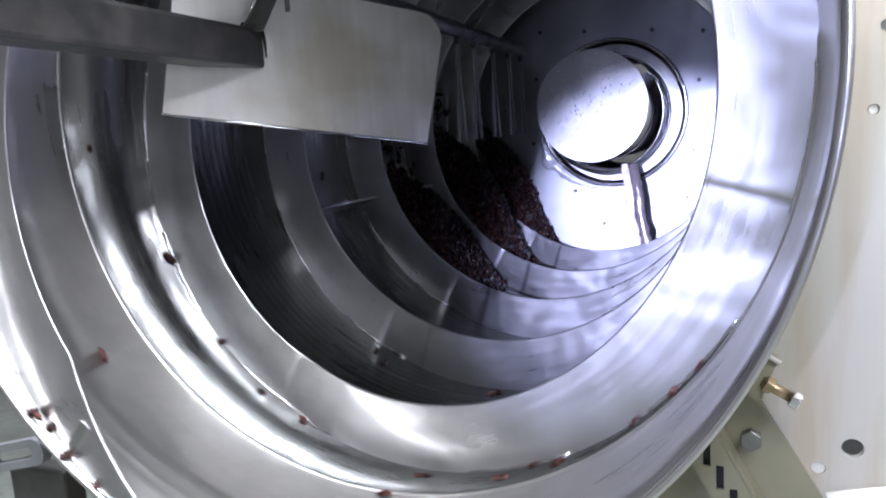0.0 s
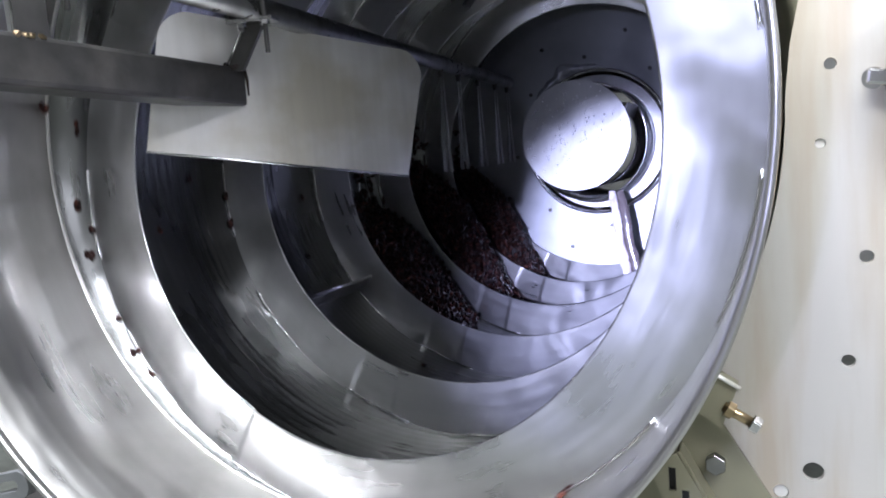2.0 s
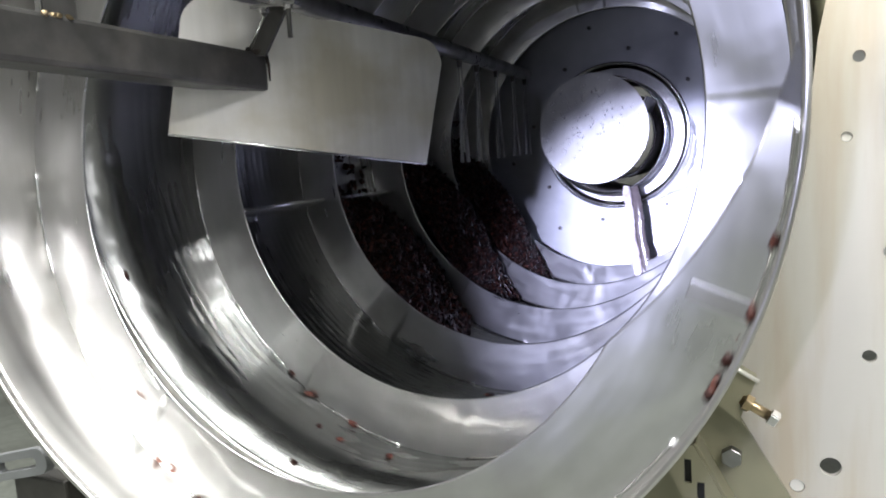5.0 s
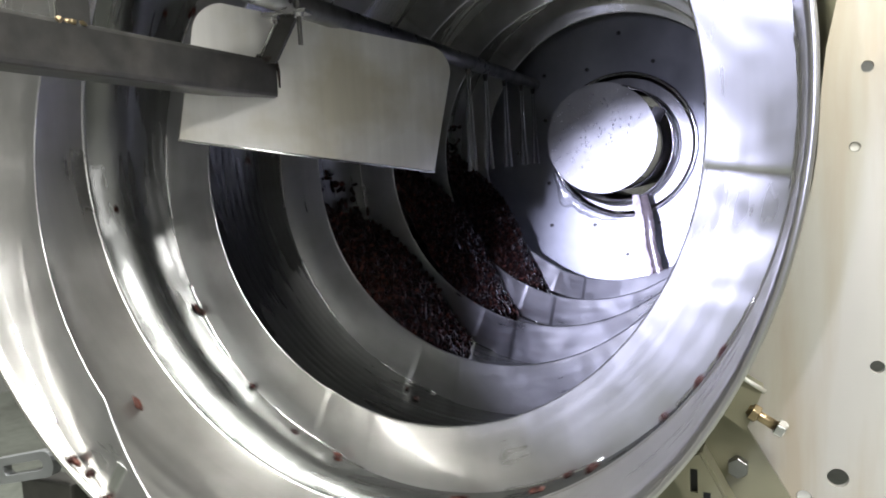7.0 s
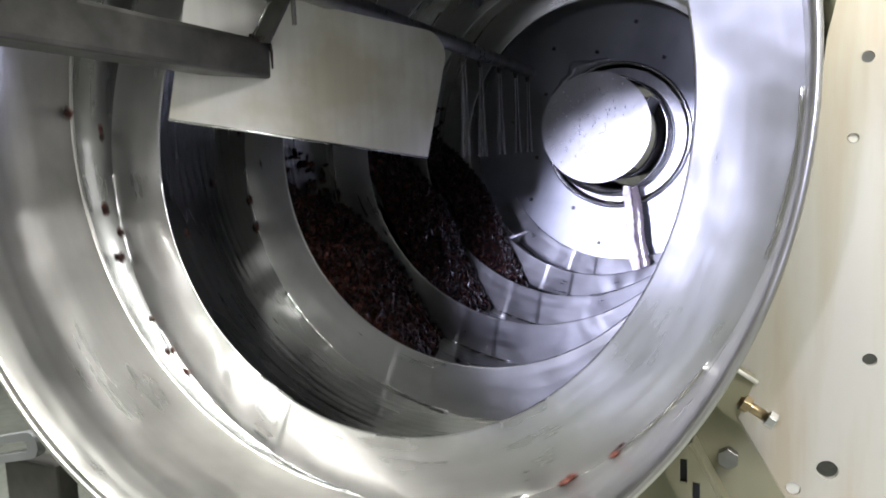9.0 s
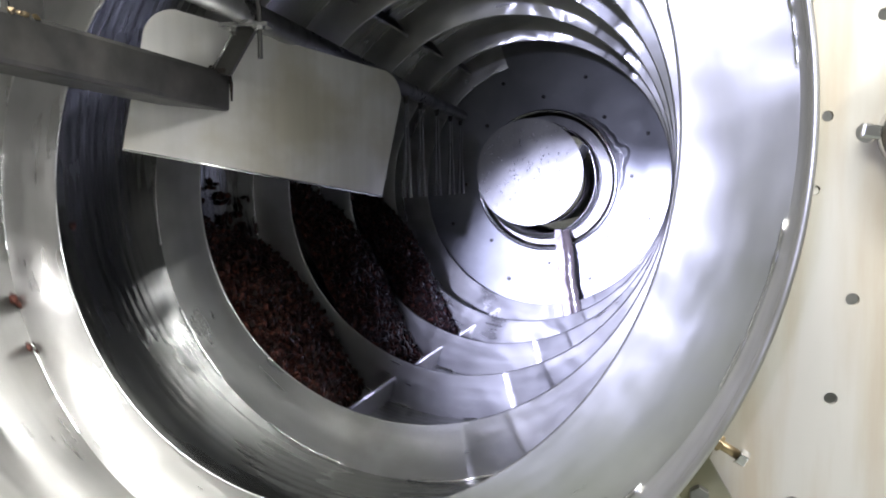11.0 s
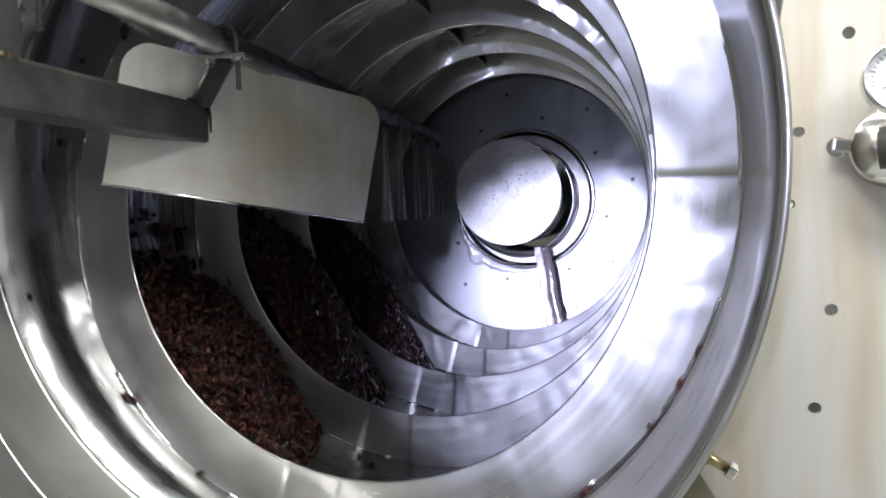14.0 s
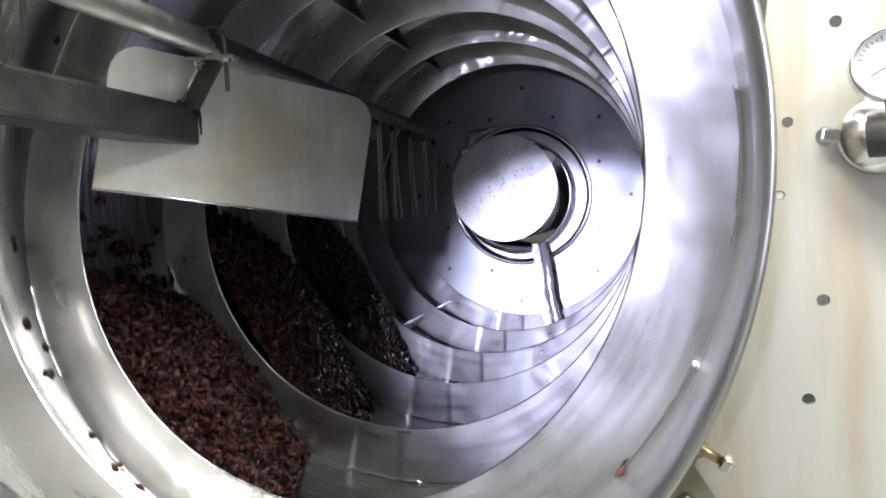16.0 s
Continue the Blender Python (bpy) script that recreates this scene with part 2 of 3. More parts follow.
def sheet(outer, holes, thickness, m):
    """A flat plate with holes cut through it: loops of (x, z), from y = 0 back to y = thickness, placed by m."""
    bm = bmesh.new()
    edges = []
    for loop in [outer] + holes:
        vs = [bm.verts.new((x, 0, z)) for x, z in loop]
        edges += [bm.edges.new((vs[i], vs[(i + 1) % len(vs)])) for i in range(len(vs))]
    bmesh.ops.triangle_fill(bm, use_beauty=True, use_dissolve=False, edges=edges)
    got = bmesh.ops.extrude_face_region(bm, geom=list(bm.faces))
    bmesh.ops.translate(bm, vec=(0, thickness, 0), verts=[v for v in got["geom"] if isinstance(v, bmesh.types.BMVert)])
    bm.transform(m)
    return bm


def circle(cx, cz, r, n=20):
    return [(cx + r * math.cos(2 * math.pi * i / n), cz + r * math.sin(2 * math.pi * i / n)) for i in range(n)]


def lump(bm, m, rng, rough=0.25):
    """One shrivelled berry."""
    made = bmesh.ops.create_icosphere(bm, subdivisions=1, radius=1.0, matrix=Matrix())
    for v in made["verts"]:
        v.co *= 1 + rng.uniform(-rough, rough)
        v.co = m @ v.co


def polar(r, y, degrees):
    """A place in the drum: the angle runs clockwise from the right, as one looks in."""
    a = radians(degrees)
    return Vector((r * math.cos(a), y, -r * math.sin(a)))


# ---- the turning drum ----
R_RIM, R_SHELL, R_EDGE = 0.4205, 0.420, 0.345
PITCH, Y_END, PERIOD = 0.2716, 1.594, 7.1385
SPEED = 360 / PERIOD


def flight_y(body):
    """Where the flight's sheet stands along the drum at an angle of the drum itself."""
    return max(0.003, 0.1767 + PITCH * (body + 17) / 360)


drum = thing("rotary_drum", "turning stainless steel drum with a spiral flight welded inside", "drum")
# grooved shell behind a smooth front collar
prof = [(R_SHELL, 0.186)]
y = 0.275
while y < Y_END - 0.01:
    prof += [(R_SHELL, y), (R_SHELL, y + 0.0085), (R_SHELL + 0.0002, y + 0.0105), (R_SHELL + 0.0002, y + 0.0130)]
    y += 0.0152
prof += [(R_SHELL, Y_END + 0.75), (R_SHELL + 0.004, Y_END + 0.75), (R_SHELL + 0.004, 0.186)]
part("shell", lathe(prof, 192, True), STEEL, drum, "grooved steel shell, coloured dark for the dim interior it mirrors", smooth=True)
part("collar", lathe([(R_SHELL + 0.002, 0.006), (R_SHELL, 0.010), (R_SHELL, 0.1835), (R_SHELL + 0.004, 0.1835), (R_SHELL + 0.004, 0.006)], 192, True), COLLAR, drum, "smooth bright front collar", smooth=True)
part("collar_weld", lathe([(R_SHELL + 0.001, 0.1815), (R_SHELL - 0.0016, 0.183), (R_SHELL - 0.0018, 0.1865), (R_SHELL + 0.001, 0.188)], 192), COLLAR, drum, "ground weld round the collar", smooth=True)
part("rim", lathe([(R_SHELL + 0.0015, 0.007), (R_SHELL, 0.002), (R_SHELL + 0.001, -0.001), (R_SHELL + 0.003, -0.0015), (R_SHELL + 0.005, -0.001), (R_SHELL + 0.0055, 0.002), (R_SHELL + 0.0055, 0.022), (R_SHELL + 0.0045, 0.023)], 192), COLLAR, drum, "rolled rim edge", smooth=True)
part("outer_band", lathe([(R_SHELL + 0.005, 0.060), (R_SHELL + 0.007, 0.060), (R_SHELL + 0.0075, 0.062), (R_SHELL + 0.0075, 0.092), (R_SHELL + 0.005, 0.094)], 192), BRASS, drum, "yellowish outer band", smooth=True)


def edge_radius(body):
    """The flight grows from nothing at the rim to its full height."""
    return R_EDGE + (R_SHELL - 0.003 - R_EDGE) * min(1, max(0, (-222 - body) / 32))


JOINTS = (16.0, 119.0, 241.0)


def flight_bow(body, r):
    """Each turn is pressed from three sheets: every sheet bows a little and leans its own way, so its face breaks at the joints."""
    if body < JOINTS[0]:
        return -0.09 * (r - 0.380)
    k = math.floor((body - JOINTS[0]) / 360)
    a = (body - JOINTS[0]) % 360
    edges = [j - JOINTS[0] for j in JOINTS] + [360.0]
    i = max(j for j in range(3) if edges[j] <= a)
    u = (a - edges[i]) / (edges[i + 1] - edges[i])
    lean = (0.12, 0.07, 0.10, 0.08, 0.13, 0.06, 0.11)[(3 * k + i) % 7]
    bow = (0.006 - 0.011 * 4 * u * (1 - u)) * (0.3 + 0.7 * (r - R_EDGE) / (R_SHELL - R_EDGE))
    strip = -0.04 if edges[i + 1] - a < 12 else 0.0
    return bow - lean * (r - 0.380) - strip * (r - R_EDGE)


def flight_turn(b0, b1, n=480):
    bm = bmesh.new()
    rows = []
    for i in range(n + 1):
        b = b0 + (b1 - b0) * i / n
        yy = flight_y(b)
        rows.append([bm.verts.new(polar(r, max(0.002, yy + dy + flight_bow(b, r)), b)) for r, dy in ((R_SHELL, -0.0015), (edge_radius(b) + 0.0022, -0.0015), (edge_radius(b) + 0.001, -0.0014), (edge_radius(b), 0), (edge_radius(b) + 0.001, 0.0014), (edge_radius(b) + 0.0022, 0.0015), (R_SHELL, 0.0015))])
    for a, c in zip(rows, rows[1:]):
        for k in range(6):
            bm.faces.new((a[k], a[k + 1], c[k + 1], c[k]))
    # sharp creases where the sheets meet
    step = (b1 - b0) / n
    for i, row in enumerate(rows):
        at = (b0 + step * i - JOINTS[0]) % 360
        if any(abs((at - (j - JOINTS[0]) - off + 180) % 360 - 180) <= step / 2 for j in JOINTS for off in (0.0, -12.0)):
            for v, w in zip(row, row[1:]):
                bm.edges.get((v, w)).smooth = False
    return bm


def weld_turn(b0, b1, n=200):
    rng = random.Random(int(b0))
    pts, rad = [], []
    for i in range(n + 1):
        b = b0 + (b1 - b0) * i / n
        pts.append(polar(R_SHELL - 0.001, flight_y(b) + flight_bow(b, R_SHELL) - 0.002, b))
        rad.append(0.0022 + rng.uniform(-0.0006, 0.0008))
    return rod(pts, rad, 6)


B_FIRST = -254.0
B_LAST = (Y_END - 0.004 - 0.1767) / PITCH * 360 - 17
b = B_FIRST
while b < B_LAST - 1:
    stop = min(b + 360, B_LAST)
    turn = part("flight", flight_turn(b, stop), FLIGHT, drum, "bright spiral flight sheet", smooth=True)
    w0 = b + 6
    while w0 < stop - 16:
        part("weld_bead", weld_turn(w0, w0 + 17, 26), BRIGHT, turn, "short bright stitch weld", smooth=True)
        w0 += 31
    b = stop

# lifter bars between the turns
for beta in (40, 157, 272.5):
    n = -2
    while True:
        y0, y1 = flight_y(beta + 360 * n), flight_y(beta + 360 * (n + 1))
        n += 1
        if y0 < 0.35:
            continue
        if y1 > Y_END:
            break
        bm = box(0.042, y1 - y0 - 0.006, 0.004, Matrix.Rotation(radians(beta), 4, "Y") @ Matrix.Translation((R_SHELL - 0.021, (y0 + y1) / 2, 0)), 0.0006)
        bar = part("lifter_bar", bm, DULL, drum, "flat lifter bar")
        part("bar_edge", rod([polar(R_SHELL - 0.042, y0 + 0.004, beta), polar(R_SHELL - 0.042, y1 - 0.004, beta)], 0.0025, 8), BRIGHT, bar, "bright ground edge", smooth=True)

# end plate, lip and bolts
part("end_plate", lathe([(0.2015, Y_END), (R_SHELL - 0.001, Y_END), (R_SHELL - 0.001, Y_END + 0.006), (0.2015, Y_END + 0.006)], 160, True), WALLEND, drum, "flat steel end plate")
part("opening_lip", lathe([(0.2015, Y_END + 0.03), (0.1955, Y_END + 0.03), (0.1945, Y_END - 0.012), (0.197, Y_END - 0.0155), (0.200, Y_END - 0.0155), (0.2035, Y_END - 0.012), (0.2035, Y_END - 0.001)], 160, True),
     BRIGHT, drum, "polished lip round the opening", smooth=True)
for r, first in ((0.240, 28.0), (0.310, 6.0)):
    for k in range(8):
        p = polar(r, Y_END, first + 45 * k)
        bm = bmesh.new()
        bmesh.ops.create_cone(bm, cap_ends=True, segments=6, radius1=0.0062, radius2=0.0055, depth=0.006, matrix=Matrix.Translation(p - Vector((0, 0.003, 0))) @ Matrix.Rotation(radians(90), 4, "X"))
        part("bolt_head", bm, DULL, drum)

# water dragged round by the lip, standing off the end plate as a ragged film with a loop in it
bm, rows = bmesh.new(), []
for i in range(91):
    a = 98 + 80 * i / 90
    swell = math.sin(math.pi * i / 90) ** 0.6
    top = 0.206 + 0.020 * swell + 0.010 * noise.noise((0.12 * i, 3.1, 0)) * swell + 0.022 * math.exp(-((a - 146) / 7) ** 2)
    rows.append([bm.verts.new(polar(0.2045 + (top - 0.2045) * k / 6, Y_END - 0.0015 - 0.007 * swell * math.sin(math.pi * k / 6) - 0.003 * noise.noise((0.2 * i, 0.8 * k, 7)), a)) for k in range(7)])
for i, (a, c) in enumerate(zip(rows, rows[1:])):
    for k in range(6):
        if not (50 <= i < 58 and 3 <= k < 5):
            bm.faces.new((a[k], a[k + 1], c[k + 1], c[k]))
part("water_film", bm, FILM, drum, "ragged film of water clinging above the lip", smooth=True)

# joint across the first turn and the flight's blunt end at the rim
def on_flight(beta, r, lift=0.0):
    return polar(r, flight_y(beta) + flight_bow(beta, r) - 0.0015 - lift, beta)


for beta, r0, r1, width in ((-126.0, 0.347, 0.4185, 0.010), (-231.5, 0.378, 0.4195, 0.014)):
    a, c = on_flight(beta, r0), on_flight(beta, r1)
    part("flight_joint", box((c - a).length, 0.003, width, frame_at((a + c) / 2, c - a, polar(1, 0, beta + 90)), 0.0006), BRIGHT, drum, "bright ground joint strip")

# residue and berries sticking to the steel
rng = random.Random(11)
for beta, r in ((-121, 0.375), (-133, 0.412), (-130, 0.416)):
    bm = bmesh.new()
    for _ in range(9):
        p = on_flight(beta + rng.uniform(-1.0, 1.0), r + rng.uniform(-0.005, 0.005), 0.0002)
        lump(bm, Matrix.Translation(p) @ Matrix.Rotation(radians(beta), 4, "Y") @ Matrix.Diagonal((rng.uniform(0.001, 0.003), 0.0004, rng.uniform(0.001, 0.003), 1)), rng, 0.4)
    part("residue", bm, ORANGE, drum, "dried orange smear")
STUCK = [(335.4, .093), (341.5, .145), (329.4, .135), (129, .012), (131, .02), (176.9, .218), (141, .123), (89.5, .177), (87.9, .237), (72.5, .212), (345.6, .106), (352.6, .162),
         (50.2, .218), (43.1, .215), (135, .289), (123, .265), (112, .264), (63.6, .213), (322, .161), (314, .155), (234, .375), (227, .361), (216, .353), (215, .298), (219, .089), (220.5, .092),
         (10, .668), (339, .684), (289, .679), (114, .376), (114, .504), (88, .501), (72, .513), (53, .669), (76, .42), (81, .688), (69, .716), (63, .209), (58.7, .30)]
STUCK += [(127.5, .006), (133.5, .006), (136.5, .008), (122.4, .004), (251.8, .162), (264.8, .212), (219.5, .300), (154.3, .299), (94.0, .386), (85.9, .236), (69.8, .307)]
for _ in range(16):
    STUCK.append((rng.uniform(0, 360), rng.uniform(0.2, 0.9)))
for beta, yy in STUCK:
    # a berry lying against a flight's foot follows the foot
    turn_at = round(((yy - 0.1767) / PITCH) - (beta + 17) / 360)
    foot = flight_y(beta + 360 * turn_at)
    if abs(yy - foot) < 0.02 and yy > 0.04:
        yy = min(yy, foot - 0.004) + flight_bow(beta + 360 * turn_at, R_SHELL)
    bm = bmesh.new()
    for _ in range(rng.choice((1, 1, 2, 3))):
        p = polar(R_SHELL - 0.002, yy + rng.uniform(-0.006, 0.006), beta + rng.uniform(-0.8, 0.8))
        m = Matrix.Translation(p) @ Matrix.Rotation(radians(beta), 4, "Y") @ Matrix.Diagonal((rng.uniform(0.0025, 0.004), rng.uniform(0.0035, 0.006), rng.uniform(0.005, 0.008), 1))
        lump(bm, m, rng)
    part("stuck_berry", bm, RAISIN, drum, "dried berry stuck to the steel")

# ---- fixed things in the drum's mouth ----
BL, BR = Vector((-0.254, 0.185, 0.010)), Vector((-0.070, 0.508, -0.045))
along = Vector((BR.x - BL.x, BR.y - BL.y, 0)).normalized()
m_plate = frame_at(BL, along)
length = (BR - BL).xy.length
drop = BR.z - BL.z


def plate_outline():
    pts = [(0, 0), (length, drop)]
    def corner(cx, cz, r, a0, a1):
        return [(cx + r * math.cos(radians(a0 + (a1 - a0) * i / 8)), cz + r * math.sin(radians(a0 + (a1 - a0) * i / 8))) for i in range(9)]
    pts += corner(length + 0.001, 0.094, 0.038, 0, 82)
    pts += corner(0.069, 0.124, 0.043, 96, 178)
    return pts


baffle = thing("baffle_plate", "brushed stainless deflector plate with rounded upper corners", "plate")
part("plate", sheet(plate_outline(), [], 0.003, m_plate), PLATE, baffle)
part("lower_edge", rod([BL + Vector((0, -0.001, 0)), BR + Vector((0, -0.001, 0))], 0.0016, 8), BRIGHT, baffle, "bright cut lower edge", smooth=True)

arm = thing("support_arm", "dull square steel tube arm carrying plate and spray pipe", "bracket")
END = Vector((-0.211, 0.300, 0.086))
way = Vector((-0.035, -1, 0.020)).normalized()
m_arm = frame_at(END + way * 0.33, way)
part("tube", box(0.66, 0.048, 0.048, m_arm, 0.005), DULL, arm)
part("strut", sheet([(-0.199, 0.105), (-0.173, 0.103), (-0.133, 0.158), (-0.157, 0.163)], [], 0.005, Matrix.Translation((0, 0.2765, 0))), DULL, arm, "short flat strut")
part("strut_edge", rod([(-0.198, 0.276, 0.110), (-0.155, 0.276, 0.168)], 0.0014, 8), BRIGHT, arm, "bright cut edge", smooth=True)
part("strut_weld", rod([(-0.207, 0.280, 0.111), (-0.201, 0.280, 0.114), (-0.195, 0.278, 0.110), (-0.183, 0.277, 0.109), (-0.176, 0.280, 0.110)], [0.002, 0.004, 0.003, 0.004, 0.002], 8), RUST, arm, "lumpy rusty weld", smooth=True)
part("end_weld", rod([(-0.187, 0.296, 0.110), (-0.186, 0.300, 0.095), (-0.186, 0.300, 0.075)], [0.003, 0.002, 0.001], 8), RUST, arm, smooth=True)
part("saddle", box(0.060, 0.020, 0.005, frame_at((-0.139, 0.262, 0.156), (1, 0.15, -0.02)), 0.001), BRIGHT, arm, "bright clamp saddle")
pts = [(-0.1532, 0.258, 0.146), (-0.1532, 0.258, 0.172)]
for i in range(9):
    a = radians(180 - 180 * i / 8)
    pts.append((-0.1357 + 0.0175 * math.cos(a), 0.258, 0.174 + 0.0175 * math.sin(a)))
pts += [(-0.1182, 0.258, 0.116)]
part("u_bolt", rod(pts, 0.003, 10), DULL, arm, "threaded steel clamp bolt", smooth=True)
for x in (-0.1532, -0.1182):
    bm = bmesh.new()
    bmesh.ops.create_cone(bm, cap_ends=True, segments=6, radius1=0.006, radius2=0.006, depth=0.005, matrix=Matrix.Translation((x, 0.258, 0.151)))
    part("nut", bm, BRIGHT, arm)
part("post", box(0.006, 0.036, 0.14, Matrix.Translation((-0.203, 0.014, 0.182)), 0.001), DULL, arm, "flat upright post")
part("post_edge", box(0.007, 0.003, 0.14, Matrix.Translation((-0.203, -0.0055, 0.182)), 0.001), BRIGHT, arm, "bright cut edge")
bm = bmesh.new()
for k in (0, 1, 1.6, 3):
    lump(bm, Matrix.Translation((-0.1985, -0.004 + 0.0085 * k, 0.1145)) @ Matrix.Diagonal((0.0035, 0.0045, 0.0035, 1)), random.Random(int(7 * k)), 0.3)
part("post_weld", bm, BRASS, arm, "brassy lumpy weld")
part("hanging_bolt", rod([(-0.200, 0.055, 0.26), (-0.200, 0.055, 0.145)], 0.0028, 10), DULL, arm, smooth=True)

spray = thing("spray_pipe", "long thin steel spray pipe running along the drum", "pipe")
P0, P1 = Vector((-0.100, -0.15, 0.163)), Vector((-0.262, 1.70, 0.196))
part("pipe", rod([P0, P1], 0.0155, 24), PIPE, spray, smooth=True)
mist = thing("spray_mist", "thin fans of water falling from the spray nozzles", "water")
for yy in (0.96, 1.085, 1.25, 1.42, 1.56):
    p = P0.lerp(P1, (yy - P0.y) / (P1.y - P0.y))
    part("nozzle", rod([p, p - Vector((0, 0, 0.030))], [0.008, 0.005], 10), DULL, spray, smooth=True)
    for off in (-0.004, 0.003):
        q = p - Vector((off, 0, 0.030))
        part("fan", rod([q, q - Vector((0, 0, 0.08)), q - Vector((off, 0, 0.20))], [0.0015, 0.003, 0.005], 8, False), SPRAY, mist, smooth=True)

# ---- feed end ----
feed = thing("feed_tube", "steel feed tube with a round deflector disc before its mouth", "tube")
part("tube", lathe([(0.152, 1.45), (0.156, 1.45), (0.156, 2.30), (0.152, 2.30)], 96, True), BRIGHT, feed, smooth=True)
disc = bmesh.new()
bmesh.ops.create_cone(disc, cap_ends=True, segments=96, radius1=0.133, radius2=0.133, depth=0.004, matrix=Matrix.Translation((0.007, 1.285, 0.014)) @ Matrix.Rotation(radians(90), 4, "X"))
part("disc", disc, DISC, feed, "wet brushed round disc")
part("bracket", box(0.004, 0.17, 0.035, Matrix.Translation((0.128, 1.37, 0.066)) @ Matrix.Rotation(radians(27), 4, "Y"), 0.0006), DULL, feed, "thin bracket holding the disc")
part("shroud", lathe([(0.158, 1.600), (0.186, 1.600), (0.186, 1.604), (0.158, 1.604)], 96, True), DISC, feed, "bright annular plate round the tube")
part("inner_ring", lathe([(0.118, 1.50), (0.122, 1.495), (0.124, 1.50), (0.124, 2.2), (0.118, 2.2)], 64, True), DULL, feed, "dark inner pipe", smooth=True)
rng = random.Random(8)
drops = thing("water_drops", "small water drops clinging to the disc", "water", kind="stuff")
bm = bmesh.new()
for _ in range(170):
    a, r = rng.uniform(0, 6.28), 0.125 * math.sqrt(rng.random())
    s = rng.uniform(0.0009, 0.0024)
    lump(bm, Matrix.Translation((0.007 + r * math.cos(a), 1.283, 0.014 + r * math.sin(a))) @ Matrix.Diagonal((s, s * 0.5, s * 1.3, 1)), rng, 0.1)
part("drops", bm, DROP, drops, smooth=True)

# ---- outer frame ----
FY = 0.200
panel = thing("side_panel", "pale stained stainless end panel with drilled holes", "panel", kind="structure")
outline = [(0.25, -1.0), (1.2, -1.0), (1.2, 0.95), (0.585, 0.95), (0.452, 0.111), (0.438, 0.04)]
outline += [(0.434 * math.cos(radians(a)), 0.434 * math.sin(radians(a))) for a in range(0, -58, -3)]
holes = [circle(0.467, 0.022, 0.0047), circle(0.459, -0.041, 0.0042), circle(0.491, -0.135, 0.0055), circle(0.477, -0.223, 0.0055), circle(0.449, -0.323, 0.0085), circle(0.423, -0.344, 0.0062),
         circle(0.507, 0.104, 0.0052), circle(0.497, 0.007, 0.0085), circle(0.58, -0.12, 0.005), circle(0.59, -0.26, 0.0055)]
part("sheet", sheet(outline, holes, 0.006, Matrix.Translation((0, FY, 0))), PANEL, panel)
for x, z, r in ((0.423, -0.344, 0.0058), (0.459, -0.041, 0.0038)):
    bm = bmesh.new()
    bmesh.ops.create_cone(bm, cap_ends=True, segments=24, radius1=r, radius2=r * 0.96, depth=0.005, matrix=Matrix.Translation((x, FY + 0.0042, z)) @ Matrix.Rotation(radians(90), 4, "X"))
    part("hole_plug", bm, PLATE, panel, "pale plug in a drilled hole")
housing = thing("drum_housing", "cream steel housing round the drum", "housing", kind="structure")
part("jacket", lathe([(0.452, 0.215), (0.456, 0.215), (0.456, 2.4), (0.452, 2.4)], 96, True), RING, housing, smooth=True)
part("back_cover", lathe([(0.158, 2.396), (0.452, 2.396), (0.452, 2.402), (0.158, 2.402)], 96, True), RING, housing)

clamp = thing("roller_bracket", "steel lug with a long adjusting bolt on a slotted angle", "bracket")
def quad_plate(pts, y0, depth):
    return sheet(pts, [], depth, Matrix.Translation((0, y0, 0)))
part("base_plate", sheet([(0.436 * math.cos(radians(a)), -0.436 * math.sin(radians(a))) for a in range(62, 36, -3)] + [(0.377, -0.284), (0.415, -0.349), (0.45, -0.41), (0.22, -0.45)], [], 0.0035, Matrix.Translation((0, FY - 0.0036, 0))), RING, clamp, "thin base plate, coloured olive for the shade it lies in")
part("lug", quad_plate([(0.391, -0.243), (0.360, -0.224), (0.343, -0.258), (0.377, -0.281)], FY - 0.022, 0.018), RING, clamp, "thick steel lug")
part("lug_edge", rod([(0.360, FY - 0.024, -0.224), (0.393, FY - 0.024, -0.244)], 0.002, 8), PLATE, clamp, smooth=True)
axis = Vector((0.030, -0.002, -0.017)).normalized()
a = Vector((0.379, FY - 0.022, -0.261))
part("bolt_shank", rod([a, a + axis * 0.026], 0.0045, 14), BRASS, clamp, "brassy threaded shank", smooth=True)
def hex_along(at, way, r, depth):
    bm = bmesh.new()
    bmesh.ops.create_cone(bm, cap_ends=True, segments=6, radius1=r, radius2=r, depth=depth, matrix=Matrix.Translation(at) @ way.to_track_quat("Z", "Y").to_matrix().to_4x4())
    bmesh.ops.bevel(bm, geom=list(bm.edges), offset=0.0007, segments=1, affect="EDGES")
    return bm
part("bolt_nut", hex_along(a + axis * 0.006, axis, 0.0078, 0.007), BRASS, clamp)
part("bolt_head", hex_along(a + axis * 0.029, axis, 0.0082, 0.008), BRIGHT, clamp, "bright hexagon head")
part("face_bolt", hex_along(Vector((0.370, FY - 0.009, -0.320)), Vector((0, 1, 0)), 0.0095, 0.009), PIPE, clamp, "domed hexagon bolt")
slots = []
m_angle = frame_at((0.340, FY - 0.03, -0.335), Vector((0.032, 0, -0.060)))
for k in range(4):
    cx = -0.008 + 0.023 * k
    slots.append([(cx - 0.88 * i * 0.011 + 0.47 * j * 0.0032, -0.002 + 0.47 * i * 0.011 + 0.88 * j * 0.0032) for i, j in ((-1, -1), (1, -1), (1, 1), (-1, 1))])
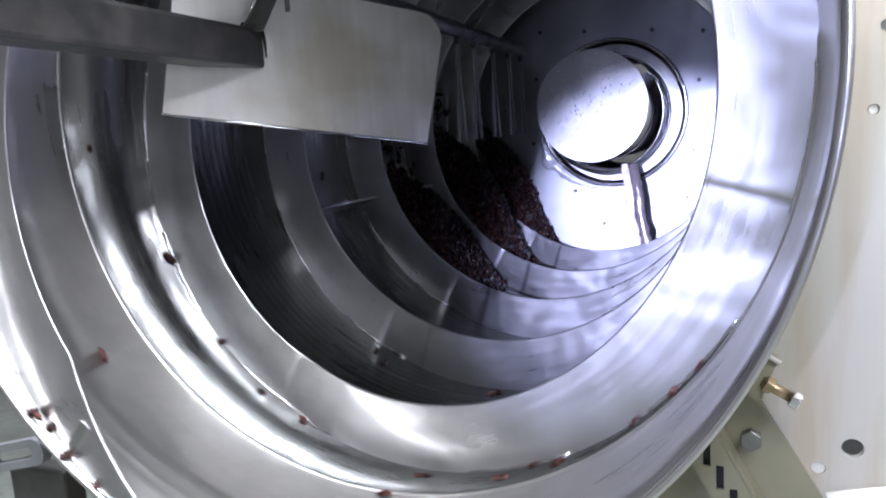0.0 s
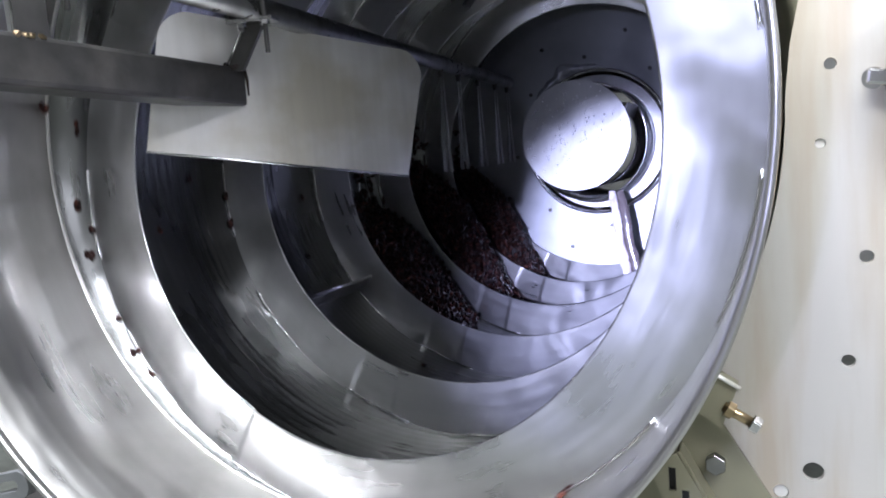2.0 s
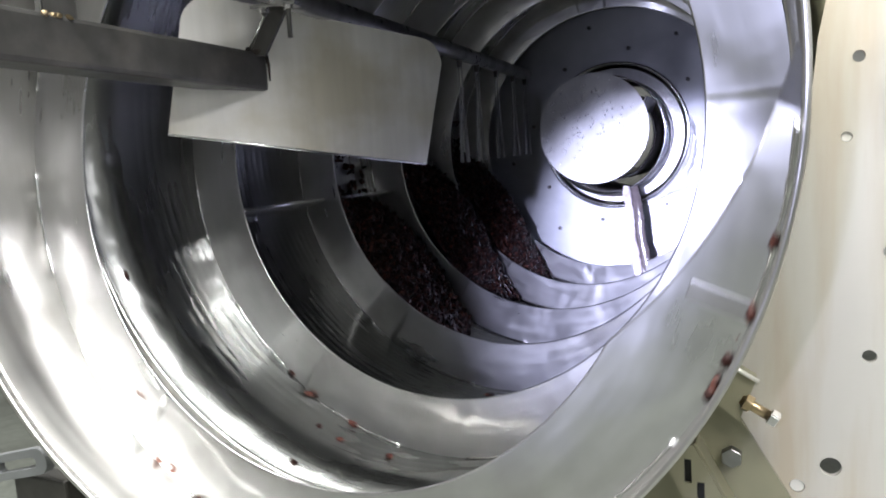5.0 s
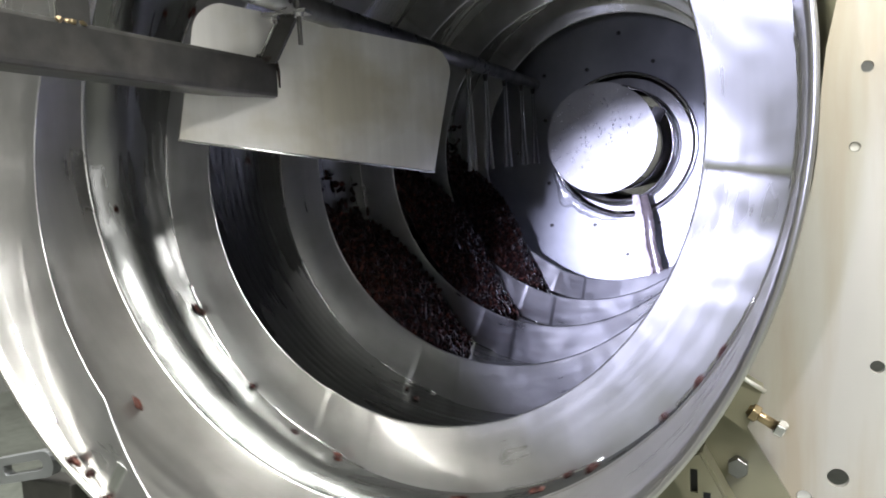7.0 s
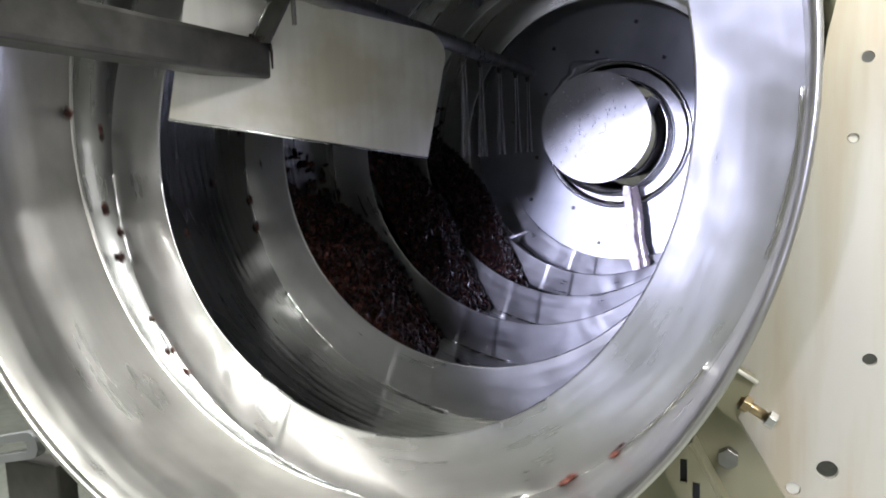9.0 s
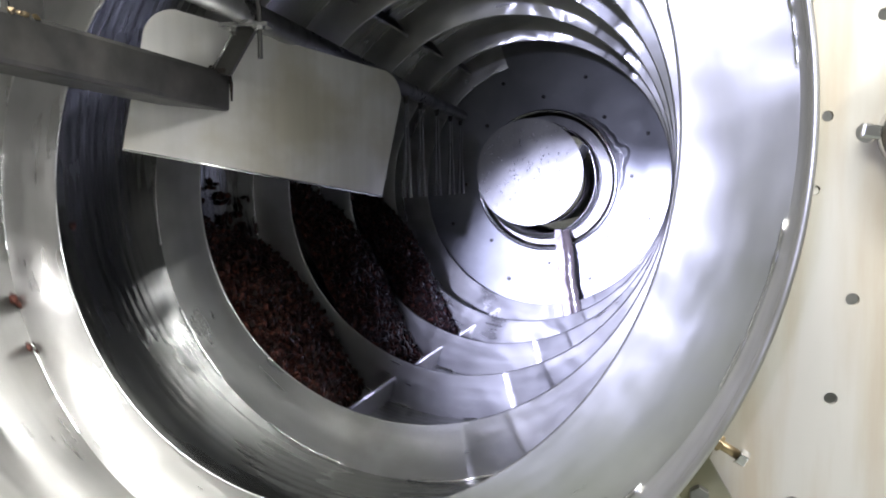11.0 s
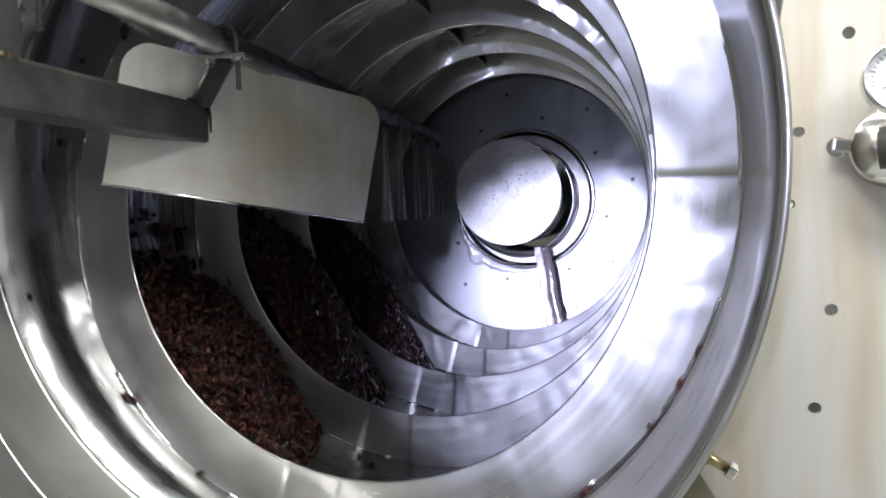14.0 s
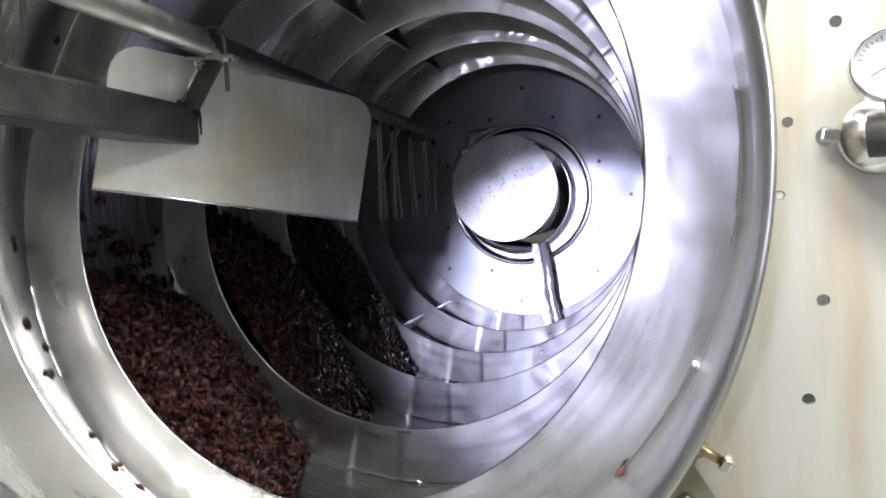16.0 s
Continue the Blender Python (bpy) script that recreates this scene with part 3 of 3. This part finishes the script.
part("slotted_angle", sheet([(-0.028, -0.018), (0.12, -0.018), (0.12, 0.014), (-0.028, 0.014)], slots, 0.003, m_angle), RING, clamp, "slotted angle bar")
# added black strip: paints the shaded depth seen through the slots
part("slot_shade", box(0.118, 0.002, 0.022, m_angle @ Matrix.Translation((0.040, 0.007, -0.0015))), DARK, clamp, "black strip added for the shade behind the slots")
part("angle_flange", box(0.148, 0.024, 0.003, m_angle @ Matrix.Translation((0.046, 0.014, 0.0155)), 0.0005), RING, clamp)

hose = thing("white_hose", "thin white hose lying before the panel", "hose")
part("hose", rod([(0.43 + 0.02 * i, FY - 0.012, -0.366 + 0.013 * math.sin(0.35 * i) + 0.0012 * i) for i in range(14)], 0.006, 12), WHITE, hose, smooth=True)

gauge = thing("pressure_gauge", "round steel pressure gauge with a white dial", "gauge")
mg = pose(0.534, 0.160, 0.056, 0, 0, -6)
def turned(profile, m, n=48):
    bm = lathe(profile, n)
    bm.transform(m)
    return bm
part("case", turned([(0.001, 0.016), (0.024, 0.016), (0.027, 0.012), (0.0275, -0.008), (0.029, -0.010), (0.029, -0.014), (0.0265, -0.0155), (0.0255, -0.012), (0.0255, -0.010)], mg), BRIGHT, gauge, "bright steel case", smooth=True)
part("dial", turned([(0.0001, -0.0095), (0.0256, -0.0095)], mg), DIAL, gauge, "white printed dial")
bm = bmesh.new()
for k in range(28):
    ang = 225 - 270 * k / 27
    long = 0.004 if k % 3 == 0 else 0.0022
    box(long, 0.0002, 0.0006, mg @ Matrix.Rotation(-radians(ang), 4, "Y") @ Matrix.Translation((0.0215, -0.0099, 0)), 0, bm)
part("scale_marks", bm, BLACK, gauge)
part("pointer", box(0.022, 0.0003, 0.0011, mg @ Matrix.Rotation(radians(150), 4, "Y") @ Matrix.Translation((0.006, -0.0105, 0))), BLACK, gauge, "black pointer")
part("stem", rod([(0.538, 0.165, 0.032), (0.540, 0.165, 0.008)], 0.006, 6), BLACK, gauge, "dark threaded stem")

valve = thing("valve_fitting", "bright round pipe fitting under the gauge", "valve")
mv = pose(0.535, 0.178, 0.004, 0, 0, 0)
part("flange", turned([(0.008, 0.020), (0.031, 0.020), (0.032, 0.015), (0.030, 0.008), (0.020, 0.003), (0.017, -0.002), (0.008, -0.002)], mv), BRIGHT, valve, "polished round flange", smooth=True)
part("ear", box(0.030, 0.006, 0.012, Matrix.Translation((0.506, 0.192, 0.006)) @ Matrix.Rotation(radians(10), 4, "Y"), 0.002), BRIGHT, valve)
part("body", rod([(0.522, 0.172, 0.002), (0.552, 0.160, 0.003), (0.580, 0.150, 0.004)], [0.017, 0.018, 0.016], 24), DULL, valve, smooth=True)
part("collar", rod([(0.556, 0.158, 0.003), (0.566, 0.154, 0.003)], 0.0215, 24), BRIGHT, valve, smooth=True)
part("mouth", rod([(0.566, 0.1535, 0.003), (0.580, 0.149, 0.004)], 0.013, 20), BLACK, valve, "black rubber mouth", smooth=True)
part("clip", box(0.010, 0.012, 0.016, Matrix.Translation((0.556, 0.148, -0.020)) @ Matrix.Rotation(radians(20), 4, "Y"), 0.001), BRIGHT, valve)

latch = thing("slotted_latch", "grey slotted steel latch beside the drum's foot", "latch")
slot = [(-0.035 + 0.007 * math.cos(radians(a)), 0.007 * math.sin(radians(a))) for a in range(90, 271, 20)] + [(0.035 + 0.007 * math.cos(radians(a)), 0.007 * math.sin(radians(a))) for a in range(-90, 91, 20)]
body = [(-0.055 + 0.017 * math.cos(radians(a)), 0.017 * math.sin(radians(a))) for a in range(90, 271, 20)] + [(0.045 + 0.017 * math.cos(radians(a)), 0.017 * math.sin(radians(a))) for a in range(-90, 91, 20)]
part("bar", sheet(body, [slot], 0.012, frame_at((-0.478, 0.09, -0.395), (0.97, 0, 0.24))), WALLEND, latch)
part("foot", box(0.10, 0.03, 0.585, Matrix.Translation((-0.46, 0.12, -0.7075)), 0.004), DULL, latch, "dark upright foot")

# ---- closing hall ----
def wall(name, sx, sy, sz, at, mat, label):
    ob = part(name, box(sx, sy, sz, Matrix.Translation(at)), mat)
    return tagged(ob, label, "wall" if "wall" in name else name, kind="structure")


wall("floor", 6, 7, 0.1, (0, 0, -1.05), FLOOR, "dark wet concrete floor")
wall("ceiling", 6, 7, 0.1, (0, 0, 2.05), WALL, "plain grey hall ceiling")
wall("wall_left", 0.1, 7, 3, (-3.05, 0, 0.5), WALL, "plain grey hall wall")
wall("wall_right", 0.1, 7, 3, (3.05, 0, 0.5), WALL, "plain grey hall wall")
wall("wall_front", 6, 0.1, 3, (0, -3.55, 0.5), WALL, "plain grey hall wall")
wall("wall_back", 6, 0.1, 3, (0, 3.55, 0.5), WALL, "plain grey hall wall")

# ---- berries ----
def heap(name, phase, seed, fill, lift):
    """A heap lying in one bay between two turns of the flight, as it lies at the clip's end."""
    rng = random.Random(seed)
    ob = thing(name, "moving heap of dark red dried berries", "berries", "berry heaps", "stuff")
    base = 0.1767 + PITCH * (2 + phase - 16 / PERIOD)
    bm = bmesh.new()
    grid = []
    na, ny = 40, 20
    def depth(u, w):
        return fill * (math.sin(math.pi * min(1, max(0, u)) ** 1.2) ** 0.7) * (0.75 + 0.25 * math.sin(math.pi * w))
    def place(u, w, h):
        lo, hi = 102 + 11 * w, 171 + lift - 11 * w
        ang = lo + (hi - lo) * u
        yy = base + PITCH * (ang + 17) / 360 + 0.006 + (PITCH - 0.014) * w
        return polar(R_SHELL - 0.002 - h, yy, ang)
    for i in range(na + 1):
        grid.append([bm.verts.new(place(i / na, j / ny, max(0.0005, depth(i / na, j / ny) + 0.004 * noise.noise((i * 0.4, j * 0.4, seed))))) for j in range(ny + 1)])
    for a, c in zip(grid, grid[1:]):
        for j in range(ny):
            bm.faces.new((a[j], a[j + 1], c[j + 1], c[j]))
    part("mass", bm, RAISIN, ob, smooth=True)
    bm = bmesh.new()
    for _ in range(1400):
        u, w = rng.random(), rng.uniform(0.02, 0.98)
        if rng.random() < 0.03:
            u = 1 + 0.22 * rng.random() ** 2
        p = place(u, w, depth(u, w) + rng.uniform(-0.004, 0.004) + 0.002)
        m = Matrix.Translation(p) @ Euler((rng.uniform(0, 6), rng.uniform(0, 6), rng.uniform(0, 6))).to_matrix().to_4x4() @ Matrix.Diagonal((rng.uniform(0.006, 0.015), rng.uniform(0.004, 0.007), rng.uniform(0.003, 0.005), 1))
        lump(bm, m, rng)
    part("berries", bm, RAISIN, ob)
    return ob


heaps = [heap("berry_heap", k, 5 + k, (0.070, 0.116, 0.124)[k], (0, 13, 16)[k]) for k in range(3)]

# ---- water ----
stream = thing("water_stream", "murky water running from the feed tube's mouth", "water")
rng = random.Random(3)


def jet(x0, lean, y0, wide, thick):
    """A flattened, uneven rope of falling water."""
    bm, rings = bmesh.new(), []
    for i in range(31):
        u = i / 30
        c = Vector((x0 + lean * u + 0.002 * math.sin(9 * u), y0 - 0.05 * math.sqrt(u), -0.135 - 0.272 * u))
        w = wide * (0.9 + 0.35 * u) * rng.uniform(0.82, 1.22)
        rings.append([bm.verts.new(c + Vector((w * math.cos(0.4488 * k), thick * math.sin(0.4488 * k) * rng.uniform(0.8, 1.2), 0))) for k in range(14)])
    for a, c in zip(rings, rings[1:]):
        for k in range(14):
            bm.faces.new((a[k], a[(k + 1) % 14], c[(k + 1) % 14], c[k]))
    return bm


part("jet", jet(0.054, 0.042, 1.450, 0.011, 0.007), PALE, stream, "silty bright strand", smooth=True)
part("jet", jet(0.073, 0.046, 1.462, 0.013, 0.006), MURKY, stream, "dark brown strand", smooth=True)


def motions():
    walk(drum, [(0.5 * k, pose(0, 0, 0, 0, SPEED * 0.5 * k, 0)) for k in range(33)])
    for k, ob in enumerate(heaps):
        walk(ob, [(0.5 * i, pose(0, PITCH / PERIOD * (16 - 0.5 * i), 0, 0, 1.5 * math.sin(2.1 * i + k), 0)) for i in range(33)])
    walk(stream, [(0.25 * i, pose(0.003 * math.sin(1.9 * i), 0.002 * math.sin(2.7 * i), 0, 0, 1.1 * math.sin(1.3 * i), 0)) for i in range(65)])


motions()
